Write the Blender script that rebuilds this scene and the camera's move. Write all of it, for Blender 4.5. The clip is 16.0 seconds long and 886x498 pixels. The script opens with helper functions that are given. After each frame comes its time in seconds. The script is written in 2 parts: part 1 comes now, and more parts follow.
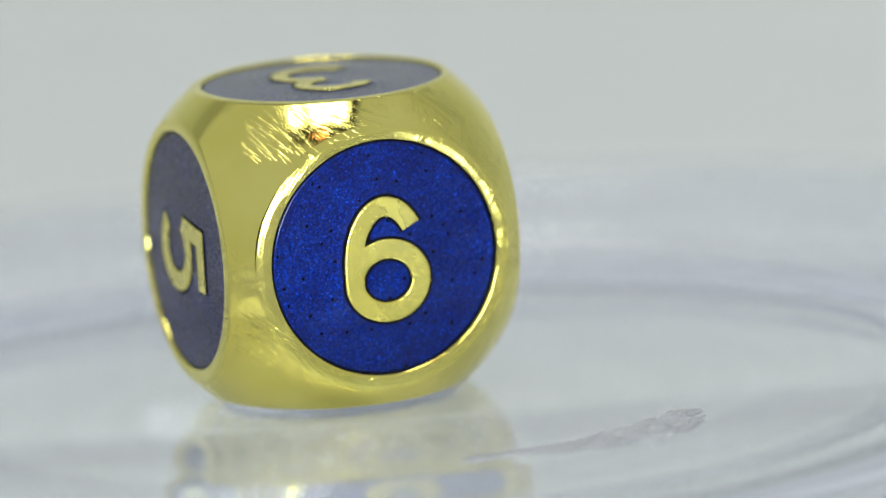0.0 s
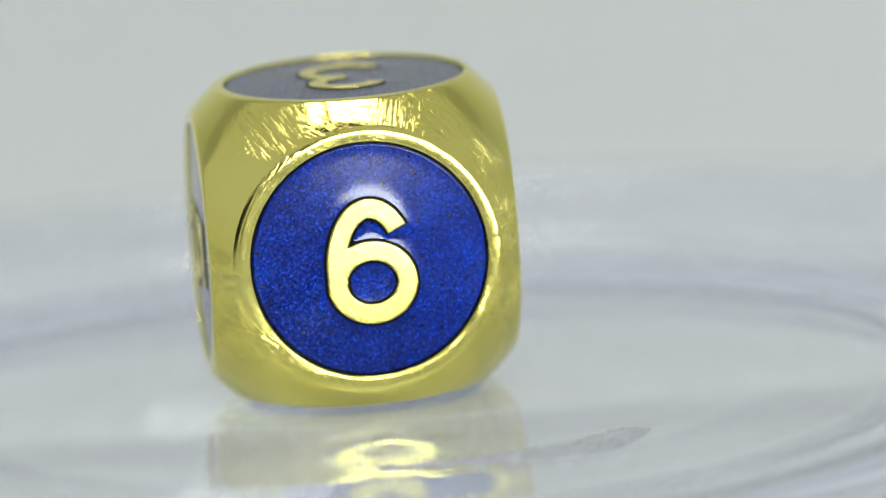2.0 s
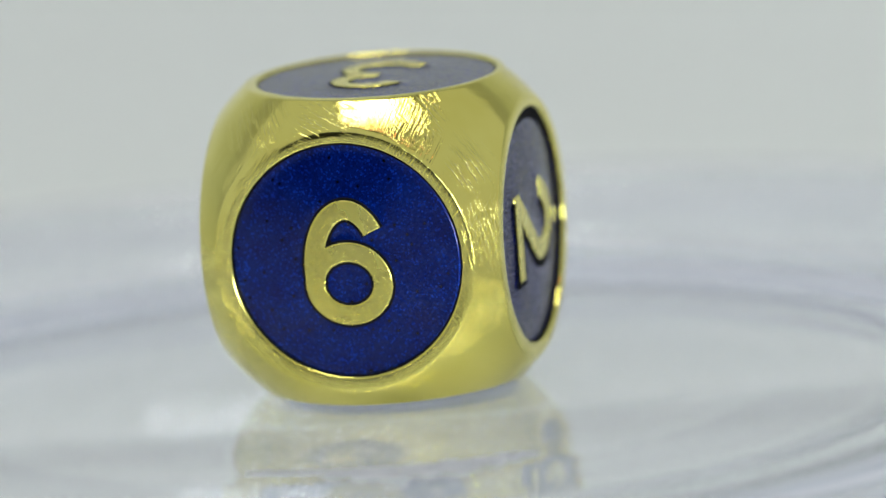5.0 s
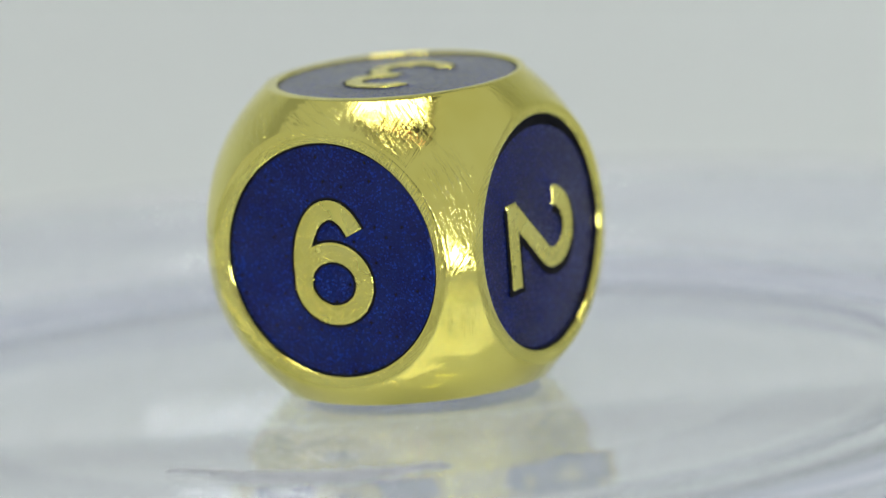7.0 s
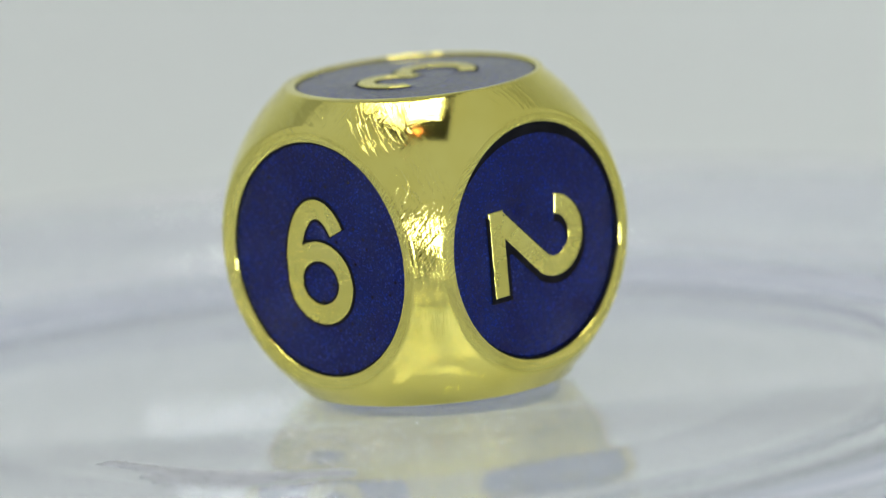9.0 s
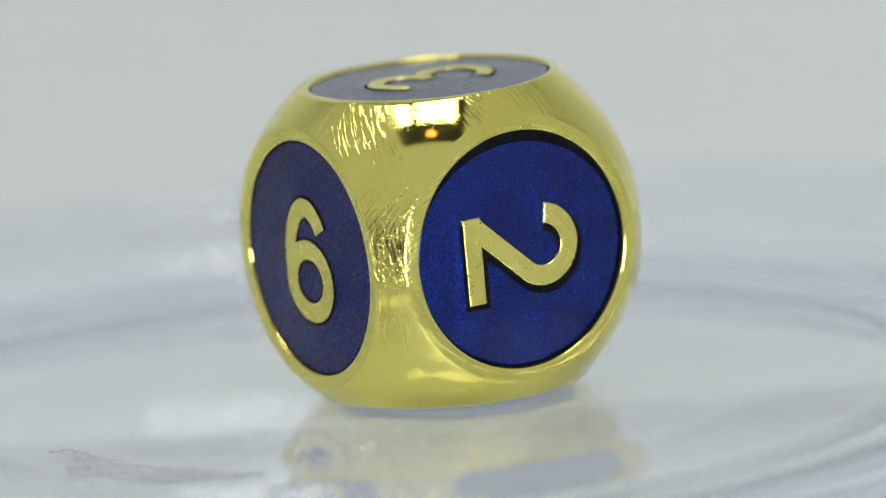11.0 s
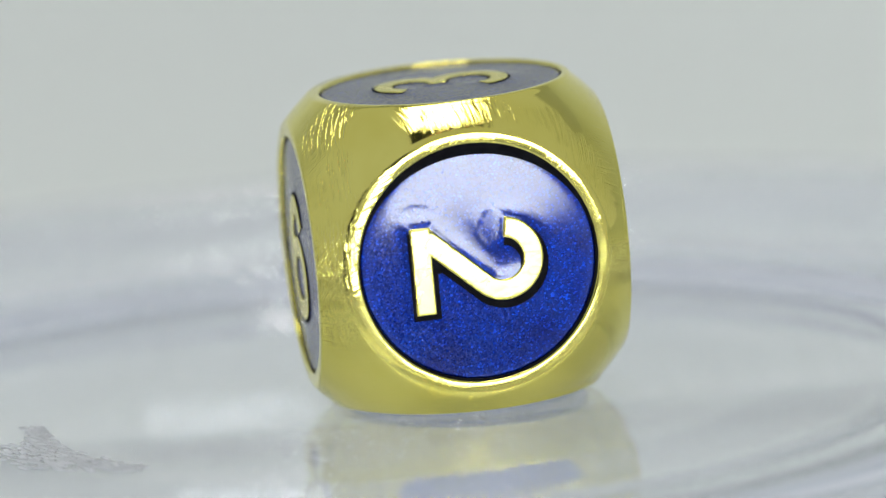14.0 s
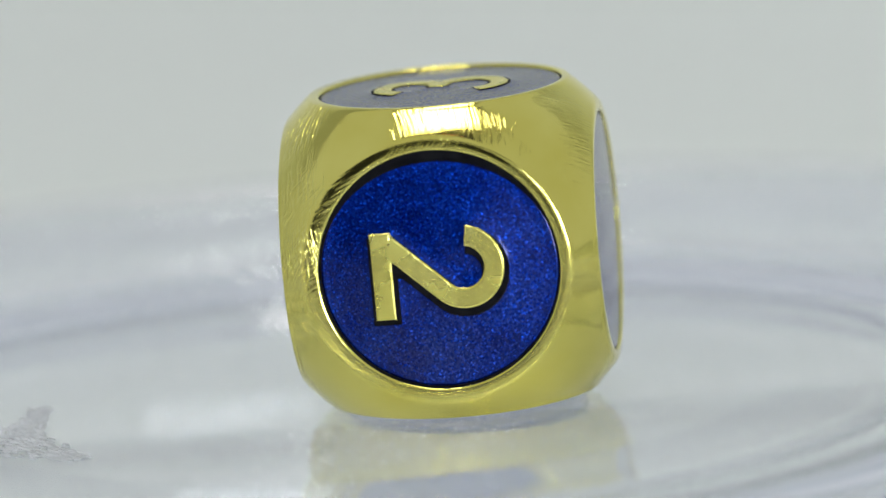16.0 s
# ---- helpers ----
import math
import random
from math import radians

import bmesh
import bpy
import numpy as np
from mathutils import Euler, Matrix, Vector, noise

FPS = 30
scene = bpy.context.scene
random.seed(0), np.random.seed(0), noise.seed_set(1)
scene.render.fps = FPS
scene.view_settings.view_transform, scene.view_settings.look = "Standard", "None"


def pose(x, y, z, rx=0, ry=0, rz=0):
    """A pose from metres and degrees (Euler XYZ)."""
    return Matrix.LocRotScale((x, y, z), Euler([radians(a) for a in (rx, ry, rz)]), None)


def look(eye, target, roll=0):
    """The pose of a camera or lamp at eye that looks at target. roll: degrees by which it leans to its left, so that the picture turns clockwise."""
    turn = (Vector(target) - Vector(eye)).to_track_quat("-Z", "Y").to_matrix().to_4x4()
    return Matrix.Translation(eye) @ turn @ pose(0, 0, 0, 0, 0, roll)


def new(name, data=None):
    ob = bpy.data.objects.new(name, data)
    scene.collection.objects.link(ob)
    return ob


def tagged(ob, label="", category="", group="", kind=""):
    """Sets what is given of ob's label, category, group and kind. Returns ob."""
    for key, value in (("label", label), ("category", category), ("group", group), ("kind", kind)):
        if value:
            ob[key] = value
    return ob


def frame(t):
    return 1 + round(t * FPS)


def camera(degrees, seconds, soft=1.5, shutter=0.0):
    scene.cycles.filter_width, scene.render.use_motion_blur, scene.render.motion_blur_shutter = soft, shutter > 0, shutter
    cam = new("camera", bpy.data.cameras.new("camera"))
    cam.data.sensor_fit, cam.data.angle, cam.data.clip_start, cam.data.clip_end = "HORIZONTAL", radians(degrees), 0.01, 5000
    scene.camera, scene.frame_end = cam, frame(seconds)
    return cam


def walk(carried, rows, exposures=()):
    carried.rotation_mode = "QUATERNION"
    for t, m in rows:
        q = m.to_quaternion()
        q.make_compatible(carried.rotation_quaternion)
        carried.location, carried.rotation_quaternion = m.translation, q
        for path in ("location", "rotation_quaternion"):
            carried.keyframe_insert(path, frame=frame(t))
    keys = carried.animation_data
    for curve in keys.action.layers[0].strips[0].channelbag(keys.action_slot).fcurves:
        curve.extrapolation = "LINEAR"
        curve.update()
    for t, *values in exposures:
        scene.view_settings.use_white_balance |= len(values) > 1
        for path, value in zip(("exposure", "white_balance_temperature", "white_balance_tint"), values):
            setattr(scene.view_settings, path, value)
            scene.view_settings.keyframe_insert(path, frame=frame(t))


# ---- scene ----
import collections

cam = camera(6.989, 16.0, soft=1.2)
EYE = pose(0.0, -0.35685, 0.07306, 90 - 10.406, 0, -0.656) @ pose(0, 0, 0, 0, 0, -3.975)
walk(cam, [(0.0, EYE), (16.0, EYE)], exposures=[(0.0, 0.0), (16.0, 0.0)])
cam.data.dof.use_dof = True
cam.data.dof.focus_distance = 0.3572
cam.data.dof.aperture_fstop = 26.0

MM = 0.001

# ---- light: soft room light, a light panel overhead and a softbox beside the camera ----
world = bpy.data.worlds.new("room_light")
scene.world = world
world.use_nodes = True
world.node_tree.nodes["Background"].inputs["Color"].default_value = (0.91, 0.97, 1.0, 1)
world.node_tree.nodes["Background"].inputs["Strength"].default_value = 0.53
PANEL_GLOW = 11.5
SOFTBOX_GLOW = 29.0


# ---- materials ----
def material(name):
    m = bpy.data.materials.new(name)
    m.use_nodes = True
    nt = m.node_tree
    return m, nt, nt.nodes["Principled BSDF"]


def node(nt, kind, **values):
    n = nt.nodes.new(kind)
    for key, value in values.items():
        n.inputs[key.replace("_", " ")].default_value = value
    return n


def coords(nt, scale=(1, 1, 1), turn=(0, 0, 0)):
    """Object coordinates in millimetres, stretched and turned."""
    tc = nt.nodes.new("ShaderNodeTexCoord")
    mp = nt.nodes.new("ShaderNodeMapping")
    mp.vector_type = "TEXTURE"
    mp.inputs["Scale"].default_value = [0.001 / s for s in scale]
    mp.inputs["Rotation"].default_value = [radians(a) for a in turn]
    nt.links.new(tc.outputs["Object"], mp.inputs["Vector"])
    return mp.outputs["Vector"]


def noise_tex(nt, vector, scale, detail=3.0, rough=0.5):
    n = node(nt, "ShaderNodeTexNoise", Scale=scale, Detail=detail, Roughness=rough)
    nt.links.new(vector, n.inputs["Vector"])
    return n.outputs["Fac"]


def ramp(nt, fac, stops):
    r = nt.nodes.new("ShaderNodeValToRGB")
    r.color_ramp.elements[0].position, r.color_ramp.elements[0].color = stops[0][0], stops[0][1]
    r.color_ramp.elements[1].position, r.color_ramp.elements[1].color = stops[-1][0], stops[-1][1]
    for p, c in stops[1:-1]:
        e = r.color_ramp.elements.new(p)
        e.color = c
    nt.links.new(fac, r.inputs["Fac"])
    return r.outputs["Color"]


def grey(v):
    return (v, v, v, 1)


def times(nt, a, b, operation="MULTIPLY"):
    m = nt.nodes.new("ShaderNodeMath")
    m.operation = operation
    for i, v in enumerate((a, b)):
        if isinstance(v, (int, float)):
            m.inputs[i].default_value = v
        else:
            nt.links.new(v, m.inputs[i])
    return m.outputs[0]


def bump(nt, height, strength, distance, normal=None):
    b = node(nt, "ShaderNodeBump", Strength=strength, Distance=distance)
    nt.links.new(height, b.inputs["Height"])
    if normal is not None:
        nt.links.new(normal, b.inputs["Normal"])
    return b.outputs["Normal"]


def gold_material(name, brushed, rough=0.0, grain=0.06, scuffs=(), wave=0.05):
    m, nt, p = material(name)
    v = coords(nt)
    p.inputs["Metallic"].default_value = 1.0
    blotch = noise_tex(nt, v, 0.22, 3.0)
    nt.links.new(ramp(nt, blotch, [(0.3, (0.78, 0.69, 0.15, 1)), (0.7, (0.87, 0.79, 0.22, 1))]), p.inputs["Base Color"])
    nt.links.new(ramp(nt, noise_tex(nt, v, 0.6, 4.0), [(0.35, grey(0.06 + rough)), (0.7, grey(0.14 + rough))]), p.inputs["Roughness"])
    # fine polishing strokes in patches, and a faint waviness of the plating
    patch = ramp(nt, noise_tex(nt, v, 0.17, 2.0), [(0.50, grey(0.0)), (0.60, grey(1.0))])
    other = ramp(nt, noise_tex(nt, v, 0.21, 2.0), [(0.34, grey(1.0)), (0.44, grey(0.0))])
    lines = noise_tex(nt, coords(nt, (13.0, 0.4, 0.6), (12, 35, 20)), 1.0, 2.0)
    cross = noise_tex(nt, coords(nt, (0.4, 13.0, 0.6), (-30, 15, 40)), 1.0, 2.0)
    n1 = bump(nt, times(nt, times(nt, times(nt, lines, 0.5, "SUBTRACT"), patch), times(nt, times(nt, cross, 0.5, "SUBTRACT"), other), "ADD"), brushed, 0.00003)
    # scuffs where the die was buffed: spots on the shoulders, in millimetres
    for spot, size, lean in scuffs:
        away = nt.nodes.new("ShaderNodeVectorMath")
        away.operation = "DISTANCE"
        away.inputs[1].default_value = spot
        nt.links.new(v, away.inputs[0])
        near = ramp(nt, times(nt, times(nt, away.outputs["Value"], 0.60 / size), times(nt, blotch, 0.9), "ADD"), [(0.75, grey(1.0)), (1.15, grey(0.0))])
        hairs = ramp(nt, noise_tex(nt, coords(nt, (9.0, 0.5, 0.5), lean), 1.0, 2.0), [(0.40, grey(0.0)), (0.48, grey(1.0))])
        n1 = bump(nt, times(nt, times(nt, hairs, 1.0, "SUBTRACT"), near), 1.0, 0.000019, n1)
    n2 = bump(nt, noise_tex(nt, v, 0.45 if wave < 0.1 else 2.2, 2.0), wave, 0.0001, n1)
    n2 = bump(nt, noise_tex(nt, v, 9.0, 2.0), grain, 0.00002, n2)
    nt.links.new(n2, p.inputs["Normal"])
    return m


def enamel_material(name, pits):
    m, nt, p = material(name)
    v = coords(nt)
    cells = node(nt, "ShaderNodeTexVoronoi", Scale=11.5)
    nt.links.new(v, cells.inputs["Vector"])
    # metal flakes, each leaning its own way under a clear coat
    lean = nt.nodes.new("ShaderNodeVectorMath")
    lean.operation = "SUBTRACT"
    lean.inputs[1].default_value = (0.5, 0.5, 0.5)
    nt.links.new(cells.outputs["Color"], lean.inputs[0])
    small = nt.nodes.new("ShaderNodeVectorMath")
    small.operation = "SCALE"
    small.inputs["Scale"].default_value = 0.40
    nt.links.new(lean.outputs[0], small.inputs[0])
    geo = nt.nodes.new("ShaderNodeNewGeometry")
    add = nt.nodes.new("ShaderNodeVectorMath")
    nt.links.new(geo.outputs["Normal"], add.inputs[0])
    nt.links.new(small.outputs[0], add.inputs[1])
    unit = nt.nodes.new("ShaderNodeVectorMath")
    unit.operation = "NORMALIZE"
    nt.links.new(add.outputs[0], unit.inputs[0])
    nt.links.new(unit.outputs[0], p.inputs["Normal"])
    tone = ramp(nt, noise_tex(nt, v, 0.5, 4.0), [(0.3, (0.000, 0.008, 0.120, 1)), (0.7, (0.001, 0.018, 0.200, 1))])
    shade = node(nt, "ShaderNodeSeparateColor")
    nt.links.new(cells.outputs["Color"], shade.inputs[0])
    vary = nt.nodes.new("ShaderNodeMix")
    vary.data_type, vary.blend_type = "RGBA", "MULTIPLY"
    vary.inputs["Factor"].default_value = 1.0
    nt.links.new(tone, vary.inputs[6])
    nt.links.new(ramp(nt, shade.outputs[1], [(0.0, grey(0.65)), (0.8, grey(1.0)), (1.0, grey(2.6))]), vary.inputs[7])
    tone = vary.outputs[2]
    if pits:
        holes = node(nt, "ShaderNodeTexVoronoi", Scale=0.62)
        holes.voronoi_dimensions = "2D"
        across = nt.nodes.new("ShaderNodeSeparateXYZ")
        flat = nt.nodes.new("ShaderNodeCombineXYZ")
        nt.links.new(v, across.inputs[0])
        nt.links.new(across.outputs[0], flat.inputs[0])
        nt.links.new(across.outputs[2], flat.inputs[1])
        nt.links.new(flat.outputs[0], holes.inputs["Vector"])
        dot = ramp(nt, holes.outputs["Distance"], [(0.03, grey(0.05)), (0.075, grey(1.0))])
        mix = nt.nodes.new("ShaderNodeMix")
        mix.data_type, mix.blend_type = "RGBA", "MULTIPLY"
        mix.inputs["Factor"].default_value = 1.0
        nt.links.new(tone, mix.inputs[6])
        nt.links.new(dot, mix.inputs[7])
        tone = mix.outputs[2]
    nt.links.new(tone, p.inputs["Base Color"])
    p.inputs["Metallic"].default_value = 1.0
    p.inputs["Specular Tint"].default_value = (0.02, 0.02, 0.22, 1)
    p.inputs["Roughness"].default_value = 0.40
    p.inputs["Coat Weight"].default_value = 1.0
    p.inputs["Coat Roughness"].default_value = 0.11
    p.inputs["Coat IOR"].default_value = 1.38
    nt.links.new(bump(nt, noise_tex(nt, v, 0.5, 2.0), 0.04, 0.0001), p.inputs["Coat Normal"])
    return m


def plain_material(name, low, high, roughness, scale=0.05, metal=0.0, relief=0.05):
    m, nt, p = material(name)
    v = coords(nt)
    n = noise_tex(nt, v, scale, 5.0)
    nt.links.new(ramp(nt, n, [(0.3, low), (0.7, high)]), p.inputs["Base Color"])
    nt.links.new(bump(nt, noise_tex(nt, v, scale * 30, 3.0), relief, 0.0001), p.inputs["Normal"])
    p.inputs["Roughness"].default_value = roughness
    p.inputs["Metallic"].default_value = metal
    return m


def glow_material(name, color, strength):
    m, nt, p = material(name)
    p.inputs["Base Color"].default_value = (0.8, 0.8, 0.8, 1)
    p.inputs["Emission Color"].default_value = color
    p.inputs["Emission Strength"].default_value = strength
    return m


GOLD = gold_material("polished_gold_plate", 1.0, scuffs=[
    ((-6.4, -7.0, -3.6), 2.0, (0, -50, 0)), ((-4.6, -6.3, 6.4), 2.6, (0, -38, 0)), ((-0.6, -7.2, 7.0), 2.8, (0, -66, 0)),
    ((3.6, -6.4, 6.6), 2.2, (0, -45, 0)), ((6.6, -6.6, 4.6), 2.2, (0, -25, 45)), ((7.0, -7.0, 1.2), 2.4, (0, -8, 45)), ((7.0, -7.0, -2.6), 1.6, (0, 0, 45))])
GOLD_NUMERAL = gold_material("gold_numeral", 0.3, 0.17, 0.4, wave=0.10)
ENAMEL = enamel_material("blue_flake_enamel", False)
ENAMEL_PITTED = enamel_material("pitted_blue_flake_enamel", True)
# black of the narrow gaps; on face 2 it also paints cast shade
BLACK_GAP_SHADE = plain_material("black_gap_and_shade", (0.004, 0.004, 0.006, 1), (0.010, 0.010, 0.012, 1), 0.9, 1.0)
BLACK_GAP_SHADE.node_tree.nodes["Principled BSDF"].inputs["Specular IOR Level"].default_value = 0.08
def clear_material(name, tint=(0.985, 0.99, 1.0, 1), cloud=0.0, low=(0.62, 0.64, 0.71, 1), high=(0.77, 0.79, 0.81, 1)):
    """Clear plastic sheet: see-through, with a gloss that grows towards the rim of sight."""
    m, nt, p = material(name)
    out = nt.nodes["Material Output"]
    nt.nodes.remove(p)
    facing = nt.nodes.new("ShaderNodeLayerWeight")
    gloss = times(nt, times(nt, times(nt, facing.outputs["Facing"], 5.0, "POWER"), 0.82), 0.045, "ADD")
    see = node(nt, "ShaderNodeBsdfTransparent", Color=tint)
    shine = node(nt, "ShaderNodeBsdfGlossy", Color=(1, 1, 1, 1))
    nt.links.new(ramp(nt, noise_tex(nt, coords(nt), 0.4, 4.0), [(0.3, grey(0.05)), (0.75, grey(0.10))]), shine.inputs["Roughness"])
    mix = nt.nodes.new("ShaderNodeMixShader")
    nt.links.new(gloss, mix.inputs[0])
    nt.links.new(see.outputs[0], mix.inputs[1])
    nt.links.new(shine.outputs[0], mix.inputs[2])
    if cloud:
        # cloudy moulding streaks that run round the axis
        tc = nt.nodes.new("ShaderNodeTexCoord")
        sep = nt.nodes.new("ShaderNodeSeparateXYZ")
        nt.links.new(tc.outputs["Object"], sep.inputs[0])
        r = times(nt, times(nt, times(nt, sep.outputs[0], sep.outputs[0]), times(nt, sep.outputs[1], sep.outputs[1]), "ADD"), 0.5, "POWER")
        comb = nt.nodes.new("ShaderNodeCombineXYZ")
        nt.links.new(times(nt, r, 420.0), comb.inputs[0])
        nt.links.new(times(nt, times(nt, sep.outputs[0], r, "DIVIDE"), 0.45), comb.inputs[1])
        nt.links.new(times(nt, times(nt, sep.outputs[1], r, "DIVIDE"), 0.45), comb.inputs[2])
        streak = noise_tex(nt, comb.outputs[0], 0.8, 3.0)
        milk = node(nt, "ShaderNodeBsdfDiffuse")
        nt.links.new(ramp(nt, streak, [(0.35, low), (0.65, high)]), milk.inputs["Color"])
        haze = nt.nodes.new("ShaderNodeMixShader")
        nt.links.new(times(nt, streak, cloud), haze.inputs[0])
        nt.links.new(mix.outputs[0], haze.inputs[1])
        nt.links.new(milk.outputs[0], haze.inputs[2])
        mix = haze
    nt.links.new(mix.outputs[0], out.inputs["Surface"])
    return m


CLEAR = clear_material("clear_acrylic_sheet", (0.985, 0.99, 0.99, 1), 0.14, (0.72, 0.74, 0.76, 1), (0.76, 0.775, 0.785, 1))
CLOUDY = clear_material("cloudy_bluish_acrylic", (0.968, 0.974, 0.99, 1), 0.40, (0.68, 0.70, 0.74, 1), (0.76, 0.78, 0.80, 1))
LAVENDER = clear_material("lavender_tinted_acrylic", (0.90, 0.91, 0.97, 1), 0.7, (0.60, 0.62, 0.69, 1), (0.69, 0.71, 0.76, 1))
WHITE = plain_material("white_plastic", (0.82, 0.84, 0.85, 1), (0.86, 0.88, 0.89, 1), 0.45, 0.05)
FLOOR = plain_material("pale_grey_paint", (0.62, 0.64, 0.64, 1), (0.68, 0.70, 0.70, 1), 0.7, 0.01)
SMEAR = plain_material("grey_dried_smear", (0.45, 0.47, 0.50, 1), (0.57, 0.59, 0.62, 1), 0.9, 0.8)
PAPER = plain_material("white_backdrop_paper", (0.66, 0.685, 0.66, 1), (0.69, 0.715, 0.69, 1), 0.85, 0.01)
BLACK = plain_material("black_fabric", (0.01, 0.01, 0.01, 1), (0.02, 0.02, 0.02, 1), 0.8)
PANEL = glow_material("panel_glow", (1.0, 0.98, 0.95, 1), PANEL_GLOW)
ORANGE = glow_material("orange_glow", (1.0, 0.30, 0.05, 1), 4.0)
SOFTBOX = glow_material("softbox_glow", (0.90, 0.97, 1.0, 1), SOFTBOX_GLOW)


# ---- building helpers ----
def part(name, bm, mat, parent=None, label="", smooth=True):
    me = bpy.data.meshes.new(name)
    bmesh.ops.recalc_face_normals(bm, faces=bm.faces[:])
    for f in bm.faces:
        f.smooth = smooth
    bm.to_mesh(me)
    bm.free()
    me.materials.append(mat)
    ob = new(name, me)
    ob.parent = parent
    return tagged(ob, label)


def lathe(profile, steps=192):
    """A body turned round z from (radius, height) pairs in mm; a first radius of 0 closes it."""
    bm = bmesh.new()
    rows = []
    for r, z in profile:
        if r == 0:
            rows.append([bm.verts.new((0, 0, z * MM))])
        else:
            rows.append([bm.verts.new((r * MM * math.cos(2 * math.pi * i / steps), r * MM * math.sin(2 * math.pi * i / steps), z * MM)) for i in range(steps)])
    for a, b in zip(rows, rows[1:]):
        for i in range(steps):
            j = (i + 1) % steps
            if len(a) == 1 and len(b) == 1:
                continue
            if len(a) == 1:
                bm.faces.new((a[0], b[i], b[j]))
            elif len(b) == 1:
                bm.faces.new((a[i], b[0], a[j]))
            else:
                bm.faces.new((a[i], b[i], b[j], a[j]))
    return bm


def box(bm, x0, x1, y0, y1, z0, z1, bevel=0.0):
    m = Matrix.LocRotScale(((x0 + x1) / 2, (y0 + y1) / 2, (z0 + z1) / 2), None, (x1 - x0, y1 - y0, z1 - z0))
    verts = bmesh.ops.create_cube(bm, size=1, matrix=m)["verts"]
    if bevel:
        edges = {e for v in verts for e in v.link_edges}
        bmesh.ops.bevel(bm, geom=list(edges), offset=bevel, segments=2, profile=0.5, affect="EDGES")


# ---- the die ----
HALF, BALL = 7.9, 10.2
BALL_AT = Vector((-0.14, -0.14, 0.0))
FACES = {  # normal, text right, text up, inlay radius, inlay depth, half width, inlay dome
    "6": (Vector((0, -1, 0)), Vector((1, 0, 0)), Vector((0, 0, 1)), 5.93, 0.18, 7.9, 0.13),
    "2": (Vector((1, 0, 0)), Vector((0, 0, -1)), Vector((0, 1, 0)), 5.93, 0.32, 7.65, 0.21),
    "5": (Vector((-1, 0, 0)), Vector((0, 0, -1)), Vector((0, -1, 0)), 6.02, 0.14, 7.9, 0.10),
    "3": (Vector((0, 0, 1)), Vector((-1, 0, 0)), Vector((0, -1, 0)), 6.05, 0.14, 7.9, 0.05),
    "1": (Vector((0, 1, 0)), Vector((1, 0, 0)), Vector((0, 0, -1)), 5.95, 0.10, 7.75, 0.1),
    "4": (Vector((0, 0, -1)), Vector((1, 0, 0)), Vector((0, 1, 0)), 5.95, -0.12, 7.62, 0.2),
}


CREEP = {"6": 0.045, "2": 0.075, "5": 0.03, "3": 0.05, "1": 0.03, "4": 0.03}


def die_body():
    """A cube rounded by a ball: six flats with sunk round fields, and curved shoulders between them."""
    bm = bmesh.new()
    n = 40
    rim = []
    for i in range(4 * n):
        side, k = divmod(i, n)
        s = -1 + 2 * k / n
        rim.append([(s, -1), (1, s), (-s, 1), (-1, -s)][side])
    for face, (nz, nx, ny, rd, depth, half, dome) in FACES.items():
        ny = nz.cross(nx)
        deep = half - depth - 0.35
        edge = math.sqrt(BALL ** 2 - (half - BALL_AT.dot(nz)) ** 2)
        profile = [(rd, deep), (rd, half - 0.10), (rd + 0.02, half - 0.05), (rd + 0.07, half - 0.01), (rd + 0.13, half),
                   (edge - 0.24, half), (edge - 0.12, half - 0.010), (edge - 0.02, half - 0.035)]
        start = edge + 0.12
        rows = []
        angles = [math.atan2(v, u) for u, v in rim]
        for r, h in profile:
            rows.append([Vector((r * math.cos(a), r * math.sin(a), h)) for a in angles])
        for k in range(13):
            w = k / 12
            row = []
            for (u, v), a in zip(rim, angles):
                inner = Vector((start * math.cos(a), start * math.sin(a), half - 0.105)).normalized()
                outer = Vector((u, v, 1)).normalized()
                way = inner.lerp(outer, w).normalized()
                along = way.dot(Vector((nx.dot(BALL_AT), ny.dot(BALL_AT), nz.dot(BALL_AT))))
                row.append(way * (along + math.sqrt(along ** 2 - BALL_AT.length_squared + BALL ** 2)))
            rows.append(row)
        made = [[bm.verts.new((nx * p.x + ny * p.y + nz * p.z) * MM) for p in row] for row in rows]
        bm.faces.new(made[0])
        for a, b in zip(made, made[1:]):
            for i in range(4 * n):
                j = (i + 1) % (4 * n)
                bm.faces.new((a[i], a[j], b[j], b[i]))
    bmesh.ops.remove_doubles(bm, verts=bm.verts[:], dist=1e-6)
    return bm


def arc(cx, cy, rx, ry, a0, a1, steps=40):
    return [(cx + rx * math.cos(radians(a0 + (a1 - a0) * i / steps)), cy + ry * math.sin(radians(a0 + (a1 - a0) * i / steps))) for i in range(steps + 1)]


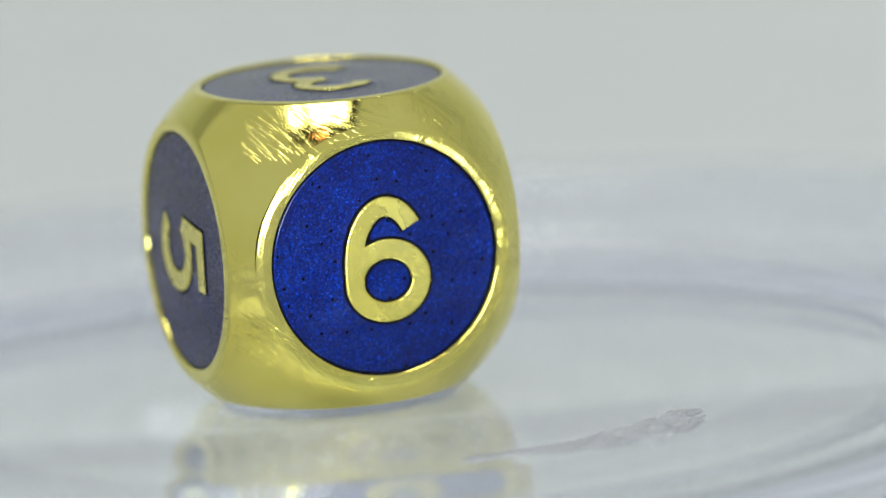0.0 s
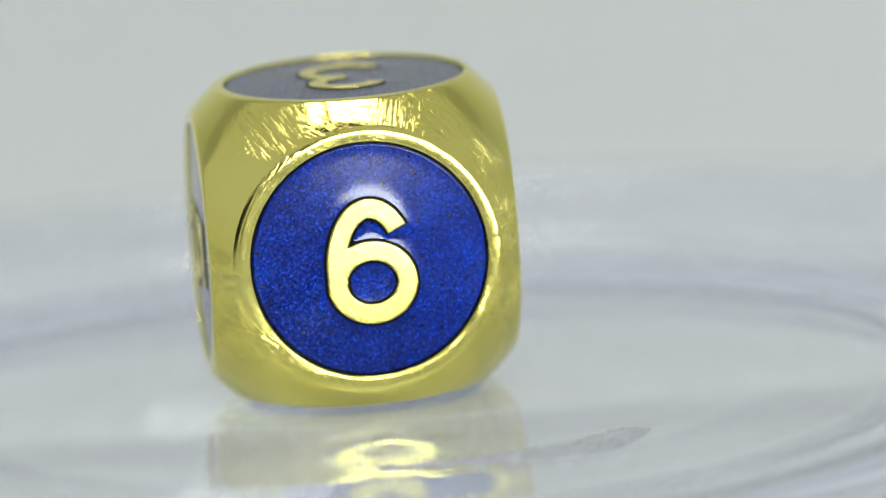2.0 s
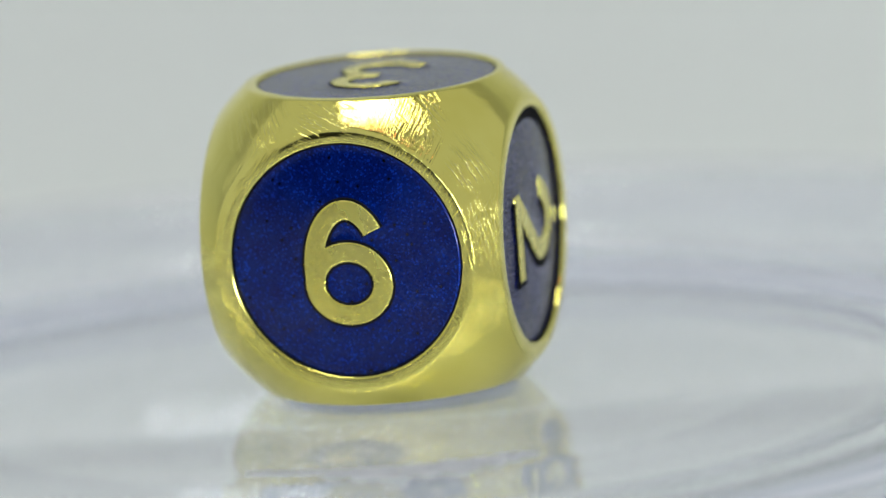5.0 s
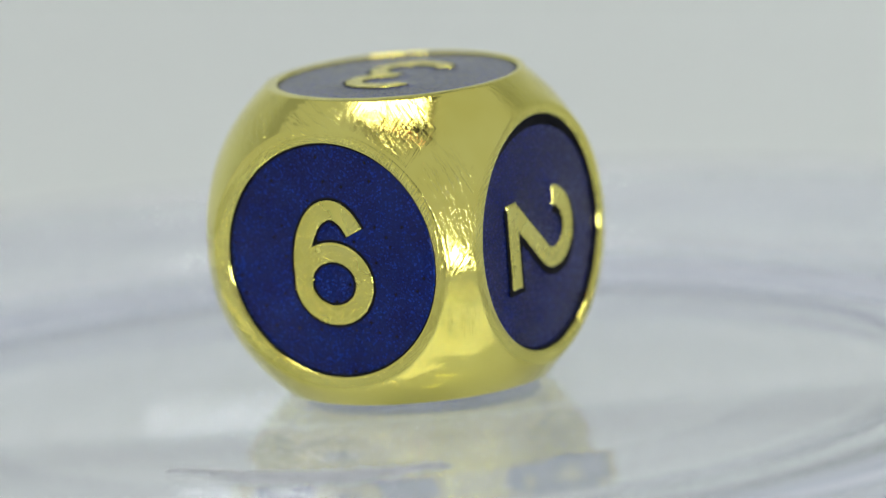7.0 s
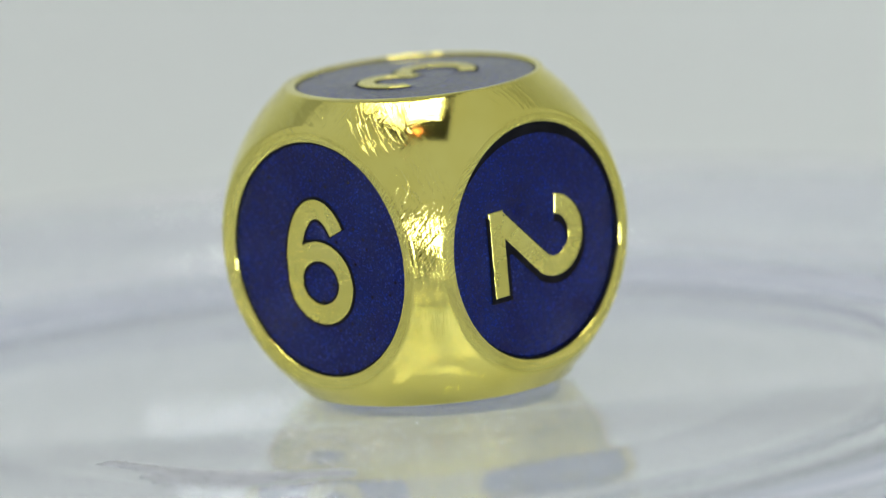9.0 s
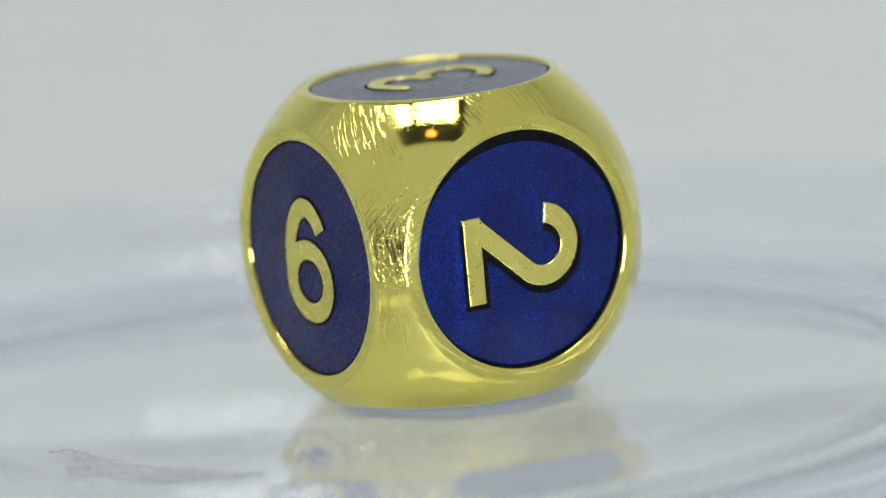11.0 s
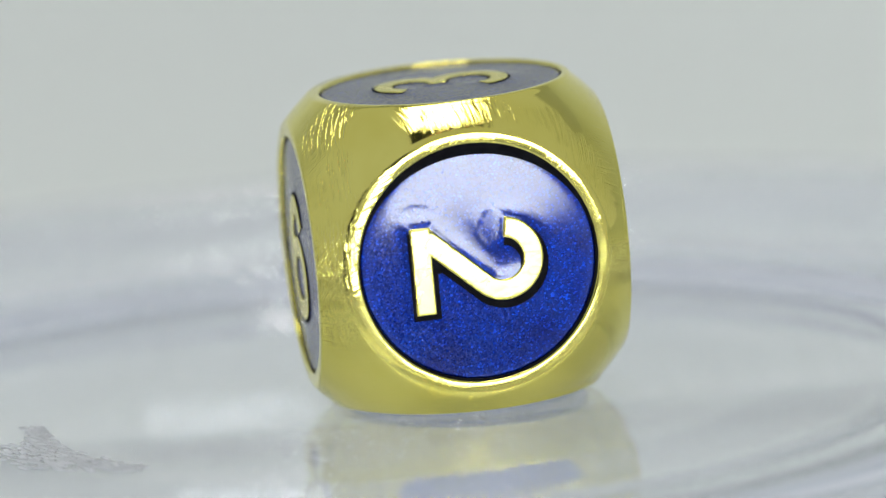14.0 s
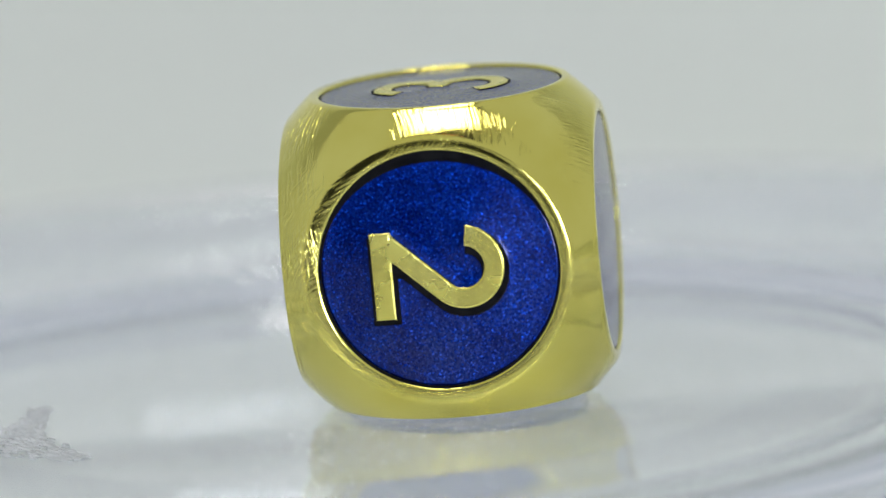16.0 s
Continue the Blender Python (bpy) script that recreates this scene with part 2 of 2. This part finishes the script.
def inside(px, py, lines, half):
    """How far points lie within the strokes of a numeral, in mm; negative outside."""
    best = np.full(px.shape, -99.0)
    for line, closed in lines:
        p = np.array(line + line[:1] if closed else line)
        near = np.full(px.shape, 99.0)
        for (ax, ay), (bx, by) in zip(p, p[1:]):
            dx, dy = bx - ax, by - ay
            w = np.clip(((px - ax) * dx + (py - ay) * dy) / (dx * dx + dy * dy), 0, 1)
            near = np.minimum(near, np.hypot(px - ax - w * dx, py - ay - w * dy))
        amount = half - near
        if not closed:
            for tip, nxt in ((p[0], p[1]), (p[-1], p[-2])):
                way = (nxt - tip) / np.hypot(*(nxt - tip))
                along = (px - tip[0]) * way[0] + (py - tip[1]) * way[1]
                amount = np.where(np.hypot(px - tip[0], py - tip[1]) < 2.2 * half, np.minimum(amount, along), amount)
        best = np.maximum(best, amount)
    return best


def numeral_relief(lines, half, z0, z1, soft, step):
    """A raised numeral in one piece: flat top, softened shoulders, upright sides; in mm."""
    gx, gy = np.meshgrid(np.arange(-3.3, 3.3, step), np.arange(-4.2, 4.2, step), indexing="ij")
    full = inside(gx, gy, lines, half)
    keep = full > 0
    for _ in range(4):
        f = inside(gx, gy, lines, half)
        fx = (inside(gx + 0.01, gy, lines, half) - f) / 0.01
        fy = (inside(gx, gy + 0.01, lines, half) - f) / 0.01
        g = np.maximum(fx * fx + fy * fy, 0.3)
        move = np.where(keep | (full < -2 * step), 0.0, f / g)
        gx, gy = gx - move * fx, gy - move * fy
    depth = np.where(keep, np.clip(full / soft, 0, 1), 0.0)
    gz = z1 - soft * 0.8 * (1 - depth) ** 2
    bm = bmesh.new()
    made, low = {}, {}

    def vert(i, j):
        if (i, j) not in made:
            made[i, j] = bm.verts.new((gx[i, j] * MM, gy[i, j] * MM, gz[i, j] * MM))
        return made[i, j]

    def foot(i, j):
        if (i, j) not in low:
            low[i, j] = bm.verts.new((gx[i, j] * MM, gy[i, j] * MM, z0 * MM))
        return low[i, j]

    edges = collections.Counter()
    for i in range(gx.shape[0] - 1):
        for j in range(gx.shape[1] - 1):
            ring = [(i, j), (i + 1, j), (i + 1, j + 1), (i, j + 1)]
            if any(keep[c] for c in ring):
                bm.faces.new([vert(*c) for c in ring])
                for a, b in zip(ring, ring[1:] + ring[:1]):
                    edges[a, b] += 1
    for a, b in edges:
        if (b, a) not in edges:
            bm.faces.new((vert(*b), vert(*a), foot(*a), foot(*b)))
    return bm


def enamel_relief(rd, top, dome, lines, creep):
    """The enamel filling: a faint dome that creeps up at the numeral and at the rim; in mm."""
    steps, rings, edge = 144, 48, rd - 0.09
    bm = bmesh.new()
    rows = [[bm.verts.new((0, 0, 0))]]
    for k in range(1, rings + 1):
        r = edge * k / rings
        rows.append([bm.verts.new((r * math.cos(2 * math.pi * i / steps), r * math.sin(2 * math.pi * i / steps), 0)) for i in range(steps)])
    xy = np.array([v.co[:2] for row in rows for v in row])
    r = np.hypot(xy[:, 0], xy[:, 1])
    z = top + dome * (1 - (r / edge) ** 2) + creep * 0.6 * np.exp(-(edge - r) / 0.22)
    if lines:
        z = z + creep * np.exp(-np.maximum(-inside(xy[:, 0], xy[:, 1], lines, 0.53), 0) / 0.38)
    for v, h in zip([v for row in rows for v in row], z):
        v.co = (v.co.x * MM, v.co.y * MM, h * MM)
    for k, h in ((edge + 0.02, top - 0.06), (edge + 0.02, top - 0.3)):
        rows.append([bm.verts.new((k * MM * math.cos(2 * math.pi * i / steps), k * MM * math.sin(2 * math.pi * i / steps), h * MM)) for i in range(steps)])
    rows.append([bm.verts.new((0, 0, (top - 0.3) * MM))])
    for a, b in zip(rows, rows[1:]):
        for i in range(steps):
            j = (i + 1) % steps
            if len(a) == 1:
                bm.faces.new((a[0], b[i], b[j]))
            elif len(b) == 1:
                bm.faces.new((a[i], b[0], a[j]))
            else:
                bm.faces.new((a[i], b[i], b[j], a[j]))
    return bm


def numeral_lines(digit):
    """Centre lines of a numeral, (points, closed), in mm round the field's centre."""
    if digit == "6":
        return [(arc(0.08, -1.16, 1.75, 1.60, 0, 360, 56)[:-1], True), (arc(0.08, -0.42, 1.75, 3.00, 38, 196, 56), False)]
    if digit == "2":
        return [([(-2.0, -2.80), (2.36, -2.80)], False),
                (arc(-0.06, 1.20, 1.56, 1.52, 174, -35, 48) + [(-1.44, -2.55)], False)]
    if digit == "5":
        return [([(-0.95, 2.62), (1.75, 2.62)], False), ([(-0.95, 3.15), (-1.28, 0.05)], False),
                (arc(0.0, -1.02, 1.72, 1.78, 146, -140, 56), False)]
    return [(arc(-0.05, 1.50, 1.50, 1.38, 160, -92, 48), False), (arc(-0.05, -1.42, 1.72, 1.55, 94, -160, 48), False)]


def build_die():
    die = new("die")
    tagged(die, "gold-plated metal die with round blue enamel number fields", "die")
    part("body", die_body(), GOLD, die, "scratched polished gold body")
    for digit, (nz, nx, ny, rd, depth, half, dome) in FACES.items():
        ny = nz.cross(nx)
        turn = Matrix((nx, ny, nz)).transposed().to_4x4()
        top = half - depth
        lines = numeral_lines(digit) if digit not in "14" else []
        bm = enamel_relief(rd, top, dome, lines, CREEP[digit])
        bm.transform(turn)
        disc = part("enamel_inlay", bm, ENAMEL_PITTED if digit == "6" else ENAMEL, die, "glossy blue metal-flake enamel")
        ring = lathe([(rd - 0.095, top - 0.1), (rd - 0.095, top + 0.02), (rd - 0.03, half - 0.12), (rd + 0.02, half - 0.12), (rd + 0.02, top - 0.1)], 128)
        # face 2: black widened at the top, painting the shade under the rim
        if digit == "2":
            for v in ring.verts:
                if v.co.xy.length < (rd - 0.06) * MM:
                    v.co.x += max(0.0, -v.co.x / (rd * MM)) ** 1.3 * 0.50 * MM
                    v.co.z += 0.035 * MM
        ring.transform(turn)
        part("rim_gap_shade", ring, BLACK_GAP_SHADE, disc, "thin black line round the enamel, widened as painted shade on face 2")
        if digit in "14":
            continue
        for name, mat, extra, z1 in (("numeral_gap_shade", BLACK_GAP_SHADE, 0.10, max(half - 0.06, top + dome + CREEP[digit] + 0.012)), ("numeral", GOLD_NUMERAL, 0.0, max(half - 0.01, top + dome + CREEP[digit] + 0.045))):
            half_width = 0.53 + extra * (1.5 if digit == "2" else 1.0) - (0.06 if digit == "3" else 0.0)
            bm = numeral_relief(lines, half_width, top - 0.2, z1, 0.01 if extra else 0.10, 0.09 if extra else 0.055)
            # face 2: black outline shifted down as the numeral's painted shadow
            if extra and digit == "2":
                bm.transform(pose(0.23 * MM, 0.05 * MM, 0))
            bm.transform(turn)
            part(name, bm, mat, disc if extra else die, "thin black line round the numeral, shifted as painted shadow on face 2" if extra else "raised gold numeral " + digit)
    return die


# ---- the turntable ----
def slope_height(r):
    """Height in mm of the plate's faint dish at a radius."""
    total, step, x = 0.0, 0.05, 0.0

    def ease(a, b):
        u = min(max((x - a) / (b - a), 0.0), 1.0)
        return u * u * (3 - 2 * u)
    while x < r:
        total += math.tan(radians(3.6 * ease(10.5, 18.5) - 4.9 * ease(20.2, 20.8))) * step
        x += step
    return total


def build_plate():
    plate = new("turntable_plate")
    tagged(plate, "round clear acrylic turntable plate with a dried smear", "turntable plate")
    profile = [(0, 0)] + [(r, slope_height(r)) for r in (3, 6, 9, 11, 12, 12.5, 13, 13.5, 14, 14.5, 15, 15.5, 16, 16.5, 17, 17.5, 18, 18.5, 19, 19.5, 20, 20.2, 20.35, 20.5, 20.65, 20.8, 20.95, 21.2, 22, 24, 25.5)]
    z = slope_height(25.5)
    profile += [(26.3, z + 0.04), (26.8, z + 0.08), (27.3, z + 0.06), (27.7, z - 0.05), (27.85, z - 0.3), (27.85, -0.45), (0, -0.45)]
    part("disc", lathe(profile), CLEAR, plate)
    rng = random.Random(4)
    bm = bmesh.new()
    for i in range(520):
        w = rng.random()
        ang = radians(-30 - 44 * w)
        r = 16.9 + 3.2 * math.sin(math.pi * min(1, w * 1.15 + 0.08)) * abs(rng.gauss(0, 0.6)) + rng.gauss(0, 0.25)
        x, y = r * math.cos(ang), r * math.sin(ang)
        x0 = rng.uniform(0.08, 0.34)
        ang += math.pi / 2 + rng.uniform(-0.3, 0.3)
        pts = []
        for k in range(7):
            a = 2 * math.pi * k / 7
            q = x0 * rng.uniform(0.5, 1.2)
            px, py = q * 2.1 * math.cos(a), q * 0.8 * math.sin(a)
            pts.append((x + px * math.cos(ang) - py * math.sin(ang), y + px * math.sin(ang) + py * math.cos(ang)))
        z = slope_height(r) + 0.02 + 0.00006 * i
        low = [bm.verts.new((px * MM, py * MM, (z - 0.02) * MM)) for px, py in pts]
        high = [bm.verts.new((px * MM, py * MM, z * MM)) for px, py in pts]
        bm.faces.new(high)
        for k in range(7):
            bm.faces.new((low[k], low[(k + 1) % 7], high[(k + 1) % 7], high[k]))
    smear = part("smear", bm, SMEAR, plate, "dried grey smear on the plate")
    tagged(smear, kind="stuff")
    return plate


def build_base():
    base = new("display_turntable")
    tagged(base, "wide clear bluish plastic turntable base with moulded rings", "turntable")
    part("inner_ring", lathe([(28.0, -0.5), (28.0, -0.05), (28.3, 0.18), (29.2, 0.26), (30.2, 0.22), (30.8, 0.10), (31.0, 0.0), (31.0, -0.5), (28.0, -0.5)]), CLEAR, base)
    part("groove", lathe([(31.0, -2.0), (31.0, -0.15), (31.8, -0.35), (35.8, -0.35), (36.6, -0.1), (36.6, -2.0), (31.0, -2.0)]), LAVENDER, base, "darker lavender groove")
    part("outer_ring", lathe([(36.6, -2.0), (36.6, 0.1), (37.2, 0.45), (39, 0.62), (43, 0.55), (46, 0.35), (48, 0.4), (51, 0.75), (54, 0.75), (55.5, 0.5)]
                             + [(55.9, -2.0), (36.6, -2.0)]), CLOUDY, base)
    part("rim", lathe([(56, -30.0), (56, 0.6), (56.5, 1.2), (58, 1.5), (59.4, 1.3), (60, 0.6), (60.2, -30.0), (56, -30.0)]), CLOUDY, base, "rounded outer rim")
    part("bottom", lathe([(0, -29.4), (55.8, -29.4), (55.8, -30.0), (0, -30.0)]), WHITE, base, "white plastic bottom under the clear rings")
    return base


def build_setting():
    bm = bmesh.new()
    # table sheet running up into a curved backdrop
    prof = [(-0.14, -0.030), (0.12, -0.030)]
    for k in range(1, 13):
        a = radians(90 * k / 12)
        prof.append((0.12 + 0.16 * math.sin(a), -0.030 + 0.16 * (1 - math.cos(a))))
    prof.append((0.28, 0.30))
    back = [(y + 0.004, z - 0.004) for y, z in prof]
    rows = [[bm.verts.new((x, y, z)) for x in (-0.7, 0.7)] for y, z in prof]
    under = [[bm.verts.new((x, y, z)) for x in (-0.7, 0.7)] for y, z in back]
    for r in (rows, under):
        for a, b in zip(r, r[1:]):
            bm.faces.new((a[0], a[1], b[1], b[0]))
    sweep = part("backdrop", bm, PAPER)
    tagged(sweep, "seamless white paper backdrop sweeping up behind", "backdrop", kind="structure")

    panel = new("light_panel")
    tagged(panel, "bright white overhead light panel in a black frame", "light panel")
    bm = bmesh.new()
    box(bm, -0.090, -0.052, -0.06, 0.06, 0.0, 0.01, 0.002)
    part("diffuser", bm, PANEL, panel)
    bm = bmesh.new()
    box(bm, -0.032, 0.070, -0.06, 0.06, 0.0, 0.01, 0.002)
    part("diffuser", bm, PANEL, panel)
    bm = bmesh.new()
    box(bm, -0.100, 0.100, -0.150, -0.062, -0.004, 0.03, 0.003)
    box(bm, -0.100, 0.100, 0.062, 0.085, -0.004, 0.03, 0.003)
    box(bm, -0.0518, -0.0322, -0.0618, 0.0618, -0.002, 0.02)
    box(bm, -0.100, -0.0902, -0.0715, 0.0715, -0.0035, 0.0295)
    box(bm, 0.0702, 0.100, -0.0715, 0.0715, -0.0035, 0.0295)
    box(bm, -0.099, 0.099, -0.149, 0.084, 0.0305, 0.036)
    part("frame", bm, BLACK, panel)
    bm = bmesh.new()
    bmesh.ops.create_uvsphere(bm, u_segments=32, v_segments=16, radius=0.014, matrix=pose(0.0, -0.108, -0.004) @ Matrix.Diagonal((1, 1, 0.35, 1)))
    part("indicator_light", bm, ORANGE, panel, "round orange indicator light")
    panel.matrix_basis = pose(0.0, -0.03, 0.34)

    soft = new("softbox")
    tagged(soft, "white softbox in a black frame beside the camera", "softbox")
    bm = bmesh.new()
    box(bm, -0.062, 0.062, -0.032, 0.032, 0.0, 0.004)
    part("diffuser", bm, SOFTBOX, soft)
    bm = bmesh.new()
    box(bm, -0.068, 0.068, -0.038, 0.038, -0.03, -0.0005, 0.002)
    part("housing", bm, BLACK, soft)
    spot = Vector((0.100, -0.37, -0.002))
    soft.matrix_basis = look(spot, Vector((0, 0, 0.008))) @ pose(0, 0, 0, 0, 180, 0)

    # added out of view: black panel in place of dark surroundings the gold mirrors
    flag = new("added_dark_panel")
    tagged(flag, "added black cloth panel standing in for dark surroundings left of the camera", "light flag")
    bm = bmesh.new()
    box(bm, -0.115, 0.115, -0.085, 0.085, 0.0, 0.003)
    part("cloth", bm, BLACK, flag)
    for x0, x1, y0, y1 in ((-0.119, 0.119, 0.085, 0.089), (-0.119, 0.119, -0.089, -0.085), (-0.119, -0.115, -0.085, 0.085), (0.115, 0.119, -0.085, 0.085)):
        bm = bmesh.new()
        box(bm, x0, x1, y0, y1, -0.001, 0.005)
        part("frame_bar", bm, BLACK, flag)
    flag.matrix_basis = look(Vector((-0.165, -0.385, 0.012)), Vector((0, 0, 0.008)))

    table = new("table")
    tagged(table, "plain white table under the paper backdrop", "table")
    bm = bmesh.new()
    box(bm, -0.75, 0.75, -0.135, 0.62, -0.064, -0.0345, 0.003)
    part("tabletop", bm, WHITE, table)
    for x in (-0.68, 0.68):
        for y in (-0.09, 0.56):
            bm = bmesh.new()
            box(bm, x - 0.025, x + 0.025, y - 0.025, y + 0.025, -0.762, -0.064, 0.003)
            part("leg", bm, WHITE, table)
    bm = bmesh.new()
    box(bm, -3.0, 3.0, -3.0, 1.0, -0.79, -0.762)
    tagged(part("floor", bm, FLOOR, None), "pale grey studio floor", "floor", kind="structure")
    bm = bmesh.new()
    box(bm, -3.0, 3.0, 1.0, 1.1, -0.79, 1.8)
    tagged(part("wall_north", bm, FLOOR, None), "plain pale grey wall behind the backdrop", "wall", kind="structure")
    # poles that carry the lights and the added dark panel
    for thing, x, y, z in ((soft, 0.112, -0.425, -0.05), (flag, -0.172, -0.392, -0.078)):
        bm = bmesh.new()
        bmesh.ops.create_cone(bm, cap_ends=True, segments=16, radius1=0.012, radius2=0.009, depth=z + 0.762, matrix=pose(x, y, (z - 0.762) / 2))
        bmesh.ops.create_cone(bm, cap_ends=True, segments=24, radius1=0.10, radius2=0.09, depth=0.012, matrix=pose(x, y, -0.756))
        bm.transform(thing.matrix_basis.inverted())
        part("stand", bm, BLACK, thing)
    for x in (-0.079, 0.079):
        bm = bmesh.new()
        box(bm, x - 0.006, x + 0.006, 0.08, 0.75, 0.036, 0.048, 0.001)
        box(bm, x - 0.006, x + 0.006, 0.738, 0.75, -1.102, 0.036, 0.001)
        part("boom", bm, BLACK, panel)

    # the film camera's own lens, which the polished gold mirrors
    lens = new("camera_lens")
    tagged(lens, "black camera lens barrel looking at the die", "camera lens")
    part("barrel", lathe([(11, -1), (11, 3.5), (30, 4.0), (34, 3.0), (35, 0), (35, -90), (11, -90), (11, -1)], 64), BLACK, lens)
    part("front_ring", lathe([(33.6, 3.3), (34.6, 5.0), (35.8, 5.0), (36, 3.0), (36, -12), (35.05, -12), (35.05, 1)], 64), BLACK, lens, "black ridged front ring")
    lens.matrix_basis = EYE @ pose(0, 0, 0, 0, 180, 0) @ pose(0, 0, -0.004)


build_setting()
turntable_base = build_base()
turntable_plate = build_plate()
the_die = build_die()
DIE_ON_PLATE = pose(0.00302, 0.00364, 0.00802, 0, 0, -38.258) @ pose(0, 0, 0, 1.3476, 0, 0)


def turn_at(t):
    """The plate's angle in degrees."""
    u = (t - 8) / 8
    return -7.28328 * (t - 8) - 0.08881 * 6.4 * u * u


def motions():
    seconds = [0.5 * i for i in range(33)]
    walk(turntable_plate, [(t, pose(0, 0, 0, 0, 0, turn_at(t) - turn_at(0))) for t in seconds])
    walk(the_die, [(t, pose(0, 0, 0, 0, 0, turn_at(t)) @ DIE_ON_PLATE) for t in seconds])


motions()
